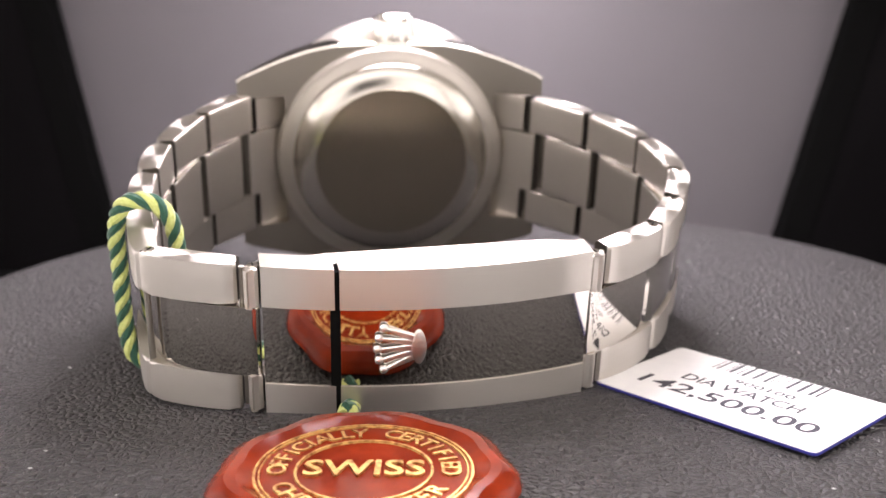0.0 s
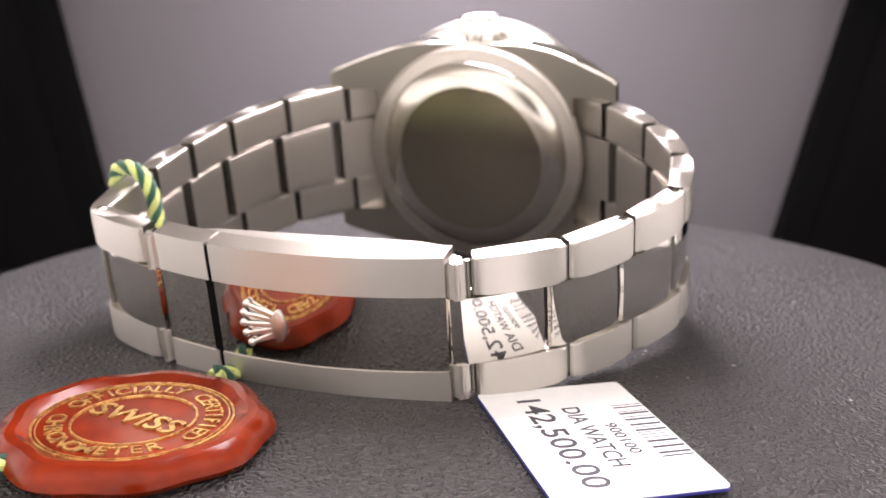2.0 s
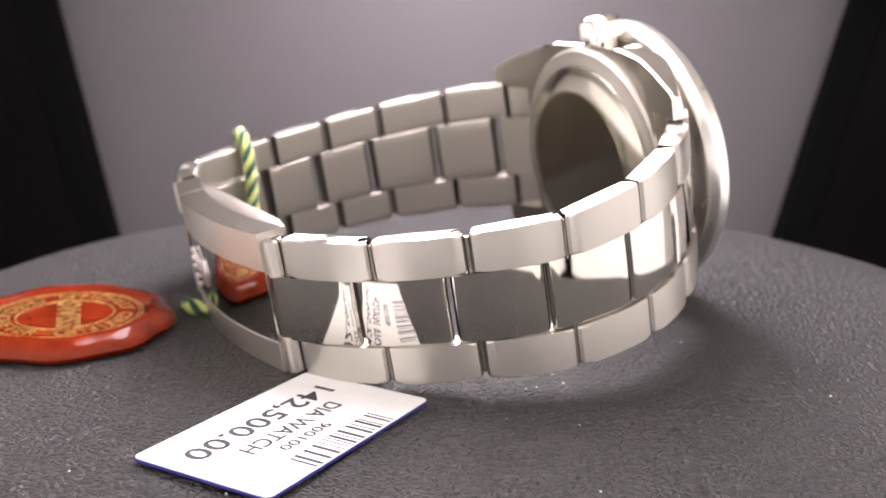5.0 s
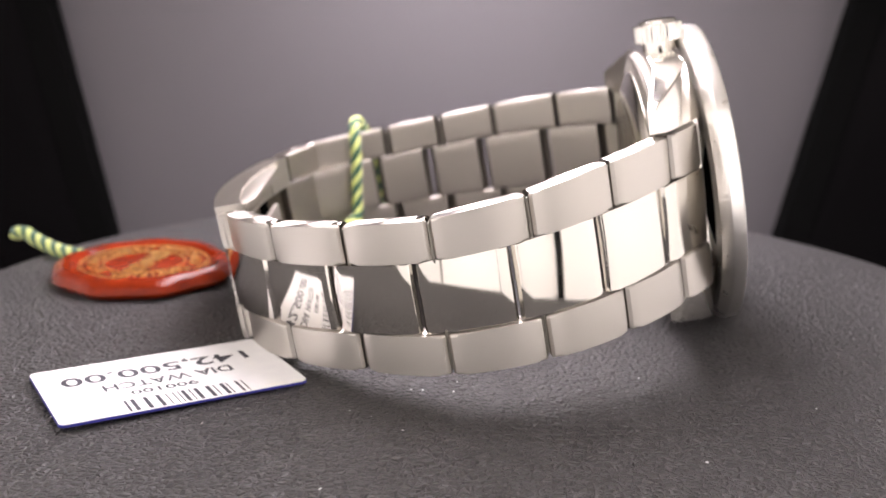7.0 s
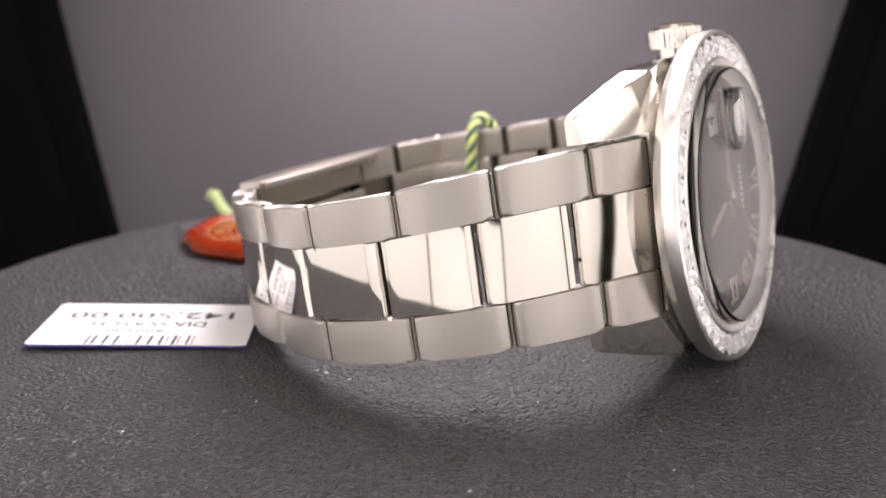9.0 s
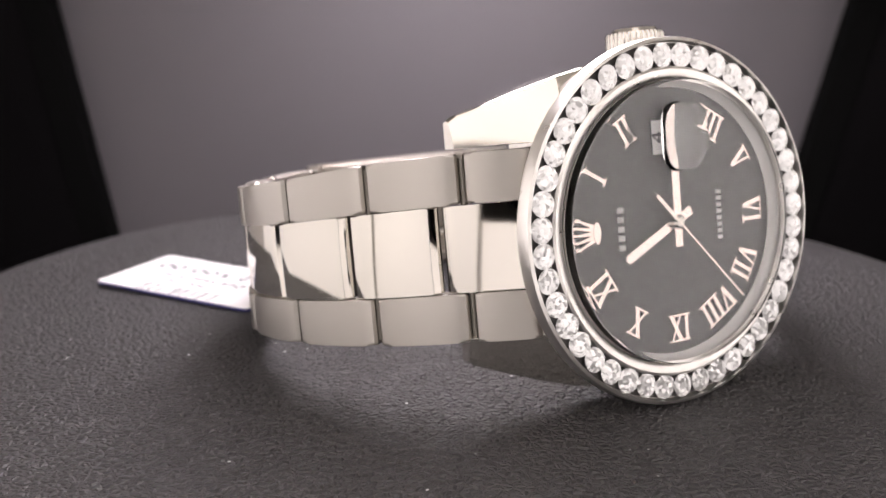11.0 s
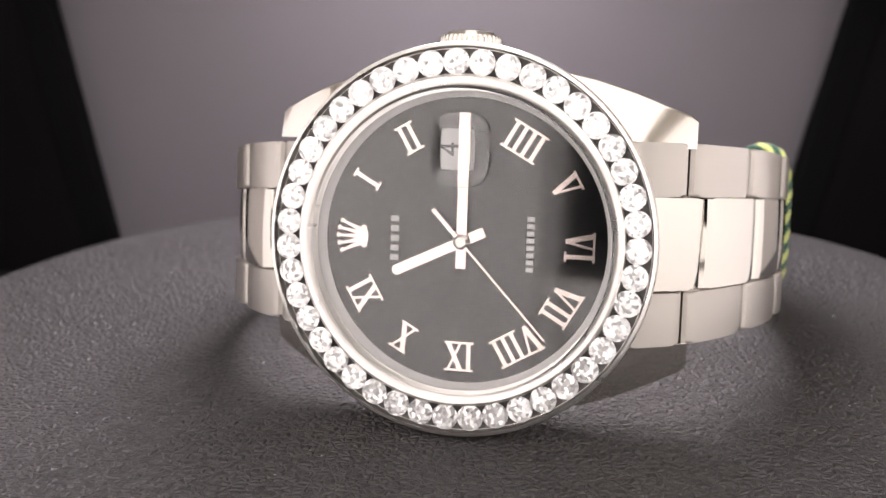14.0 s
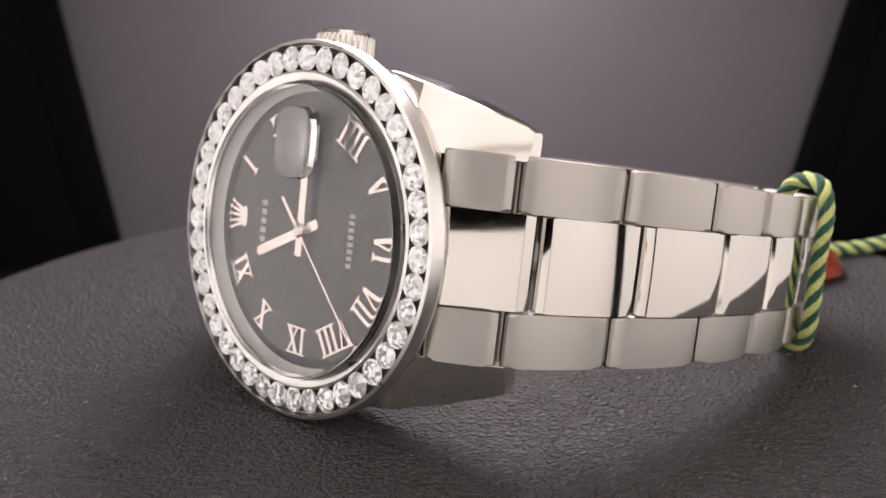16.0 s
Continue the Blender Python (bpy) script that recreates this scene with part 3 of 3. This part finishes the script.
def link_mesh(a, b, za, zb, gap, bulge, thick=THICK, bevel=0.28, slot=0.5, crown=0.03, lean=0.0):
    """One link between the outer points a and b; za and zb are (low, high) at its ends."""
    a, b = Vector(a), Vector(b)
    d = (b - a).normalized()
    a, b = a + d * gap, b - d * gap
    length = (b - a).length
    out = Vector((-d.y, d.x))
    if out.dot(Vector(a) - Vector((0, -33))) < 0:
        out = -out
    e = 0.75 / length
    pts = [(0.0, -0.6), (e * 0.3, -0.2), (e, 0.0)]
    for k in range(1, 14):
        f = k / 14
        pts.append((e + (1 - 2 * e) * f, bulge * (1 - (2 * f - 1) ** 2)))
    pts += [(1 - e, 0.0), (1 - e * 0.3, -0.2), (1.0, -0.6)]
    back = [(1.0, -thick * 0.3), (1 - slot / length, -thick * 0.34), (1 - slot / length, -thick), (0.5, -thick + bulge * 0.5), (slot / length, -thick),
            (slot / length, -thick * 0.34), (0.0, -thick * 0.3)]
    prof = pts + back
    bm = bmesh.new()
    rows = []
    for v in (0.0, 0.2, 0.4, 0.6, 0.8, 1.0):
        row = []
        for f, h in prof:
            p = a + d * (f * length) + out * (h + (crown * (1 - (2 * v - 1) ** 2) + lean * (v - 0.5) if h > -0.3 else 0.0))
            z0, z1 = za[0] + (zb[0] - za[0]) * f, za[1] + (zb[1] - za[1]) * f
            row.append(bm.verts.new((p.x, p.y, z0 + (z1 - z0) * v)))
        rows.append(row)
    n = len(prof)
    for lo, hi in zip(rows, rows[1:]):
        for i in range(n):
            bm.faces.new((lo[i], lo[(i + 1) % n], hi[(i + 1) % n], hi[i]))
    caps = [bm.faces.new(rows[0]), bm.faces.new(rows[-1])]
    bmesh.ops.bevel(bm, geom=list({e for c in caps for e in c.edges}), offset=bevel, segments=2, affect="EDGES", profile=0.5)
    return bm


def along(nodes, shift):
    """The joints moved on along the line by shift."""
    out = []
    for i in range(len(nodes) - 1):
        a, b = Vector(nodes[i]), Vector(nodes[i + 1])
        out.append(tuple(a + (b - a).normalized() * min(shift, (b - a).length * 0.6)))
    return out


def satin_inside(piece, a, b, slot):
    """Satin towards the wrist; joint faces get a darker colour for the shade there."""
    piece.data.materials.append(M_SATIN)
    piece.data.materials.append(M_JOINTSHADE)
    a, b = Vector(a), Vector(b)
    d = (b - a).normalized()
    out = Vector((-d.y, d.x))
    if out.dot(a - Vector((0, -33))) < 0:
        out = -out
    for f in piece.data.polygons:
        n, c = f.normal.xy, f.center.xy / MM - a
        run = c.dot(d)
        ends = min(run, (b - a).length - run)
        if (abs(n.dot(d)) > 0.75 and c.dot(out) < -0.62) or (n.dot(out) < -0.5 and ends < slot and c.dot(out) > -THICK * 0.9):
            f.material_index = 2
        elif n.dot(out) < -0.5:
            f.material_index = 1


def make_bracelet():
    for nodes in (TWELVE, SIX):
        last = len(nodes) - 2
        for i in range(len(nodes) - 1):
            a, b = nodes[i], nodes[i + 1]
            (ca, ha), (cb, hb) = level(a), level(b)
            if i == last:
                ha, hb = ha - 0.3, hb - 0.3
            bulge = 0.15 if i == 0 else 0.35
            for s in (1, -1):
                za = sorted((ca + s * ha, ca + s * ha * 0.475))
                zb = sorted((cb + s * hb, cb + s * hb * 0.475))
                piece = part("end_link" if i == 0 else "outer_link", link_mesh(a, b, za, zb, 0.3, bulge), M_BRUSHED, watch,
                     "brushed steel outer bracelet link", angle=20)
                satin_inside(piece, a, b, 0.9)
        mids = [nodes[0]] + along(nodes, 2.55)[1:-1] + [nodes[-1]]
        for i in range(len(mids) - 1):
            a, b = mids[i], mids[i + 1]
            (ca, ha), (cb, hb) = level(a), level(b)
            za, zb = (ca - ha * 0.465, ca + ha * 0.465), (cb - hb * 0.465, cb + hb * 0.465)
            piece = part("centre_link", link_mesh(a, b, za, zb, 0.28, 0.3 if i else 0.1, THICK + 0.02, 0.12, 0.85, 0.1 if i else 0.15, 0.0 if i else 0.4), M_POLISHED, watch,
                 "mirror-polished steel centre link", angle=20)
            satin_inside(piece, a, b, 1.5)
        # pins that join the links
        for i in range(1, len(nodes) - 1):
            p = Vector(nodes[i])
            d = (Vector(nodes[i + 1]) - Vector(nodes[i - 1])).normalized()
            out = Vector((-d.y, d.x))
            if out.dot(p - Vector((0, -33))) < 0:
                out = -out
            q = p - out * 1.1
            c, h = level(nodes[i])
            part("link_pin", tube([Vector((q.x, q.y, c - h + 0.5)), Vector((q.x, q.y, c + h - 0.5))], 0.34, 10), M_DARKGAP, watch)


make_bracelet()


def make_screws():
    """Slotted screw heads on the upper edge, near the joints beside the clasp."""
    for nodes, spots in ((TWELVE, (4, 5, 6, 7)), (SIX, (6, 7))):
        for i in spots:
            a, b = Vector(nodes[i]), Vector(nodes[i + 1 if i + 1 < len(nodes) else i - 1])
            d = (b - a).normalized()
            out = Vector((-d.y, d.x))
            if out.dot(a - Vector((0, -33))) < 0:
                out = -out
            q = a + d * 1.1 - out * 1.25
            c, h = level(q)
            z = c + h - (0.3 if i == len(nodes) - 2 else 0.0)
            head = part("screw", moved(lathe([(0.05, -0.4), (0.62, -0.4), (0.62, 0.02), (0.5, 0.12), (0.05, 0.13)], 20, "z"), Matrix.Translation((q.x, q.y, z))), M_POLISHED, watch,
                        "polished slotted screw head")
            # a black bar laid on the head stands in for the slot's shade
            slit = moved(box(-0.45, 0.45, -0.07, 0.07, 0.1, 0.16), Matrix.Translation((q.x, q.y, z)) @ Matrix.Rotation(0.7 * i, 4, "Z"))
            part("slot", slit, M_HOLE, head, "thin black bar standing for the shaded screw slot", smooth=False)


make_screws()


def clasp_curve(x):
    return -61.0 + 1.75 * ((x + 1.5) / 14.5) ** 2


def clasp_piece(x0, x1, z0, z1, proud, thick, bevel):
    n = 14
    front = [(x0 + (x1 - x0) * k / n, clasp_curve(x0 + (x1 - x0) * k / n) - proud) for k in range(n + 1)]
    backs = [(x, y + thick) for x, y in reversed(front)]
    bm = prism(front + backs, z0, z1)
    sharp = [e for e in bm.edges if e.is_boundary or (len(e.link_faces) == 2 and e.calc_face_angle(0) > 0.5)]
    bmesh.ops.bevel(bm, geom=sharp, offset=bevel, segments=2, affect="EDGES", profile=0.5)
    return bm


def make_clasp():
    for x0, x1, name in ((-20.4, -13.45, "clasp_end"), (-12.95, 12.9, "clasp_cover")):
        top = part(name, clasp_piece(x0, x1, 4.1, 8.45, 0.35, 3.3, 0.35), M_BRUSHED, watch, "brushed steel clasp edge", angle=20)
        # upward faces get a darker colour to tone down the lamp's glare
        top.data.materials.append(M_REAR_DIMTOP)
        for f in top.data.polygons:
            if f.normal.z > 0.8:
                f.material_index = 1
        part(name, clasp_piece(x0, x1, -8.7, -4.5, 0.35, 3.3, 0.35), M_BRUSHED, watch, "brushed steel clasp edge", angle=20)
        mid = part(name, clasp_piece(x0 + 0.05, x1 - 0.05, -4.48, 4.08, 0.2, 1.6, 0.12), M_POLISHED, watch, "mirror-polished clasp middle", angle=20)
        if name == "clasp_cover":
            m = Matrix(((0, -1, 0, -7.2), (0, 0, -1, clasp_curve(-7) - 0.15), (1, 0, 0, -0.1), (0, 0, 0, 1)))
            part("emblem", moved(fan_emblem(5.2, 0.5), m), M_EMBLEM, mid, "raised crown-shaped steel emblem")
    # black bar added behind the clasp gap to stand for its shade
    part("seam_shade", prism([(-13.9, -60.0), (-12.5, -60.1), (-12.5, -58.0), (-13.9, -58.0)], -8.0, 8.1), M_HOLE, watch, "black bar giving the shade in the clasp seam")
    # folding blades inside the clasp
    part("clasp_blade", joined([prism([(-12, -56.9), (11, -56.6), (11, -55.8), (-12, -56.1)], -3.2, 3.2, bevel=0.1)]), M_SATIN, watch,
         "folding steel blade inside the clasp")
    part("clasp_side", prism([(-19.3, -58.0), (12.3, -58.2), (12.3, -55.9), (9, -55.2), (-14, -55.6), (-19.3, -56.4)], 7.0, 8.2, bevel=0.15), M_SATIN, watch)
    part("clasp_side", prism([(-19.3, -58.0), (12.3, -58.2), (12.3, -55.9), (9, -55.2), (-14, -55.6), (-19.3, -56.4)], -8.1, -6.9, bevel=0.15), M_SATIN, watch)


made = set(watch.children)
make_clasp()
for piece in set(watch.children) - made:
    piece.matrix_basis = pose(-1.35 * MM, -1.0 * MM, -0.5 * MM, 0, 0, 2.0) @ piece.matrix_basis

# ---------------------------------------------------------------- the red seal and its cord
SEAL_AT = (-7.4, -49.4)
seal = tagged(empty("seal_tag", pose(SEAL_AT[0] * MM, SEAL_AT[1] * MM, -0.02 * MM, -0.75, 0, 2)),
              "round red seal with worn gold lettering and green cord", "seal")


def make_seal():
    def wave(a, r, h):
        if r < 9.6:
            return 1.0
        lobes = 0.5 + 0.5 * math.cos(9 * a + 0.6)
        return 1.0 + 0.045 * (lobes ** 0.7 - 0.5) + 0.012 * math.sin(4 * a + 1)
    part("seal_body", lathe([(0.2, 0.05), (11.0, 0.05), (12.3, 0.5), (12.9, 1.5), (12.7, 2.4), (12.1, 3.4), (11.2, 4.1), (10.3, 4.15), (9.4, 3.45), (9.2, 3.25),
                             (5.9, 3.25), (5.5, 3.1), (0.2, 3.1)], 144, "z", wave), M_WAX, seal, "glossy red seal with a scalloped edge")
    for r, w in ((9.15, 0.16), (8.75, 0.1), (5.75, 0.16)):
        part("ring", lathe([(r - w, 3.0), (r + w, 3.0), (r + w * 0.6, 3.45), (r - w * 0.6, 3.45)], 96, "z", closed=True), M_GOLD, seal, "thin gold ring")

    def arc_word(text, mid, span, radius, size, inward=False):
        bits = []
        for i, c in enumerate(text):
            f = i / (len(text) - 1) - 0.5
            a = radians(mid + (f if inward else -f) * span)
            rot = a + (math.pi / 2 if inward else -math.pi / 2)
            bits.append(moved(writing(c, size, 0.13, 0.025), Matrix.Translation((radius * math.cos(a), radius * math.sin(a), 3.33)) @ Matrix.Rotation(rot, 4, "Z")))
        return joined(bits)
    part("lettering", arc_word("OFFICIALLY", 139, 84, 7.25, 2.35), M_GOLD, seal, "gold letters OFFICIALLY", smooth=False)
    part("lettering", arc_word("CERTIFIED", 35, 76, 7.25, 2.35), M_GOLD, seal, "gold letters CERTIFIED", smooth=False)
    part("lettering", arc_word("CHRONOMETER", 268, 120, 7.25, 2.35, True), M_GOLD, seal, "gold letters CHRONOMETER", smooth=False)
    part("lettering", moved(writing("SWISS", 3.9, 0.16, 0.06), Matrix.Translation((0, 0.2, 3.24))), M_GOLD, seal, "gold letters SWISS", smooth=False)


make_seal()
for piece in seal.children:
    piece.data.transform(Matrix.Diagonal((1.015, 1.015, 0.68, 1.0)))


def twisted(path, radius, pitch, mats, parent, strands=4):
    """A cord of round strands twisted about a line; the strands take turns in colour."""
    pts = smooth_path(path, 14)
    run, total = [0.0], 0.0
    for a, b in zip(pts, pts[1:]):
        total += (b - a).length
        run.append(total)
    frames, u = [], None
    for i, p in enumerate(pts):
        d = (pts[min(i + 1, len(pts) - 1)] - pts[max(i - 1, 0)]).normalized()
        u = d.orthogonal().normalized() if u is None else (u - d * u.dot(d)).normalized()
        frames.append((p, u.copy(), d.cross(u)))
    for s in range(strands):
        line = []
        for (p, a, b), r in zip(frames, run):
            t = 2 * math.pi * (r / pitch + s / strands)
            line.append(p + radius * 0.55 * (math.cos(t) * a + math.sin(t) * b))
        part("cord_strand", tube(line, radius * 0.58, 8), mats[s % len(mats)], parent,
             "dark green strand" if mats[s % len(mats)] is M_GREEN else "pale yellow-green strand")


def to_seal(p):
    """From the watch's space (mm) to the seal's space (mm)."""
    m = Matrix.Scale(1000, 4) @ seal.matrix_basis.inverted() @ WATCH_POSE @ Matrix.Scale(0.001, 4)
    return m @ Vector(p)


CORDS = (M_GREEN, M_YELLOW)
# a thick twisted cord looped over the bracelet beside the clasp
twisted([to_seal(p) for p in ((-26.9, -48.6, -4.5), (-27.6, -48.2, -1), (-28.2, -47.4, 4), (-28.8, -47.0, 7.8), (-30.6, -46.8, 9.9), (-33.4, -46.3, 9.6),
                              (-34.6, -45.8, 6.6), (-34.7, -45.4, 2.0), (-34.7, -45.6, -4.0), (-34.1, -46.4, -8.0), (-31.6, -47.2, -9.8))],
        0.86, 5.2, CORDS, seal)
# inside of the loop, down to the plate and along to the seal
twisted([to_seal(p) for p in ((-26.5, -48.6, -4.5), (-24, -51, -5.5), (-19, -53.5, -5.0), (-13, -54.2, -6.2), (-10.5, -57.0, -7.6), (-11.3, -62, -7.4), (-11.8, -64.5, -6.2))],
        0.95, 5.2, CORDS, seal)
# free end on the far side of the seal
twisted([(-3.8, -10.8, 1.3), (-5.0, -14.4, 1.2), (-6.9, -18.4, 1.25), (-9.0, -22.8, 1.9), (-10.6, -26.0, 2.6), (-11.6, -28.4, 2.0)], 1.0, 5.4, CORDS, seal)

# ---------------------------------------------------------------- the price card
card = tagged(empty("price_tag", pose(29.7 * MM, -26.7 * MM, 0.2 * MM, 0, -1.4, -46.0)),
              "white paper price tag with black printing and barcode", "price tag")


def make_card():
    l, w, r = 13.1, 7.9, 0.7
    outline = []
    for cx, cy, a0 in ((l - r, w - r, 0), (-l + r, w - r, 90), (-l + r, -w + r, 180), (l - r, -w + r, 270)):
        for k in range(5):
            a = radians(a0 + 22.5 * k)
            outline.append((cx + r * math.cos(a), cy + r * math.sin(a)))
    part("card", prism(outline, 0.06, 0.18), M_CARD, card, "white card", smooth=False)
    part("card_edge", prism([(x * 1.004, y * 1.006) for x, y in outline], -0.2, 0.055), M_CARDEDGE, card, "dark blue underside", smooth=False)
    for text, wide, tall, x, y, label in (("142,500.00", 20.8, 2.6, 0.3, -3.3, "black price 142,500.00"), ("DIA WATCH", 14.2, 1.85, 0.0, 0.2, "black words DIA WATCH"),
                                          ("900100", 7.2, 1.2, 1.2, 2.7, "small black number 900100")):
        def inked(words):
            bm = writing(words, 3.0, 0.01, 0.03)
            xs = [v.co.x for v in bm.verts]
            return bm, min(xs), max(xs)

        total = inked(text)
        total = total[2] - total[1]
        sx, sy = wide / total, tall / (3.0 * 0.72)
        for k, letter in enumerate(text):
            if letter == " ":
                continue
            _, lo, hi = inked(text[:k + 1])
            bm, _, right = inked(letter)
            shift = (hi - lo) - total / 2 - right
            part("character", moved(bm, Matrix.Translation((x, y, 0.19)) @ Matrix.Diagonal((sx, sy, 1, 1)) @ Matrix.Translation((shift, 0, 0))), M_INK, card, label, smooth=False)
    rnd = random.Random(3)
    x = -6.6
    while x < 6.2:
        wide = rnd.choice((0.14, 0.14, 0.28, 0.42))
        part("bar", box(x, x + wide, 4.6, 7.75, 0.185, 0.2), M_INK, card, smooth=False)
        x += wide + rnd.choice((0.25, 0.4, 0.6, 0.9))


make_card()


# ---------------------------------------------------------------- what turns
def motions():
    for thing in (turntable, watch, seal, card):
        start = thing.matrix_basis.copy()
        walk(thing, [(t, Matrix.Rotation(radians(-a), 4, "Z") @ start) for t, a in TURN])


motions()
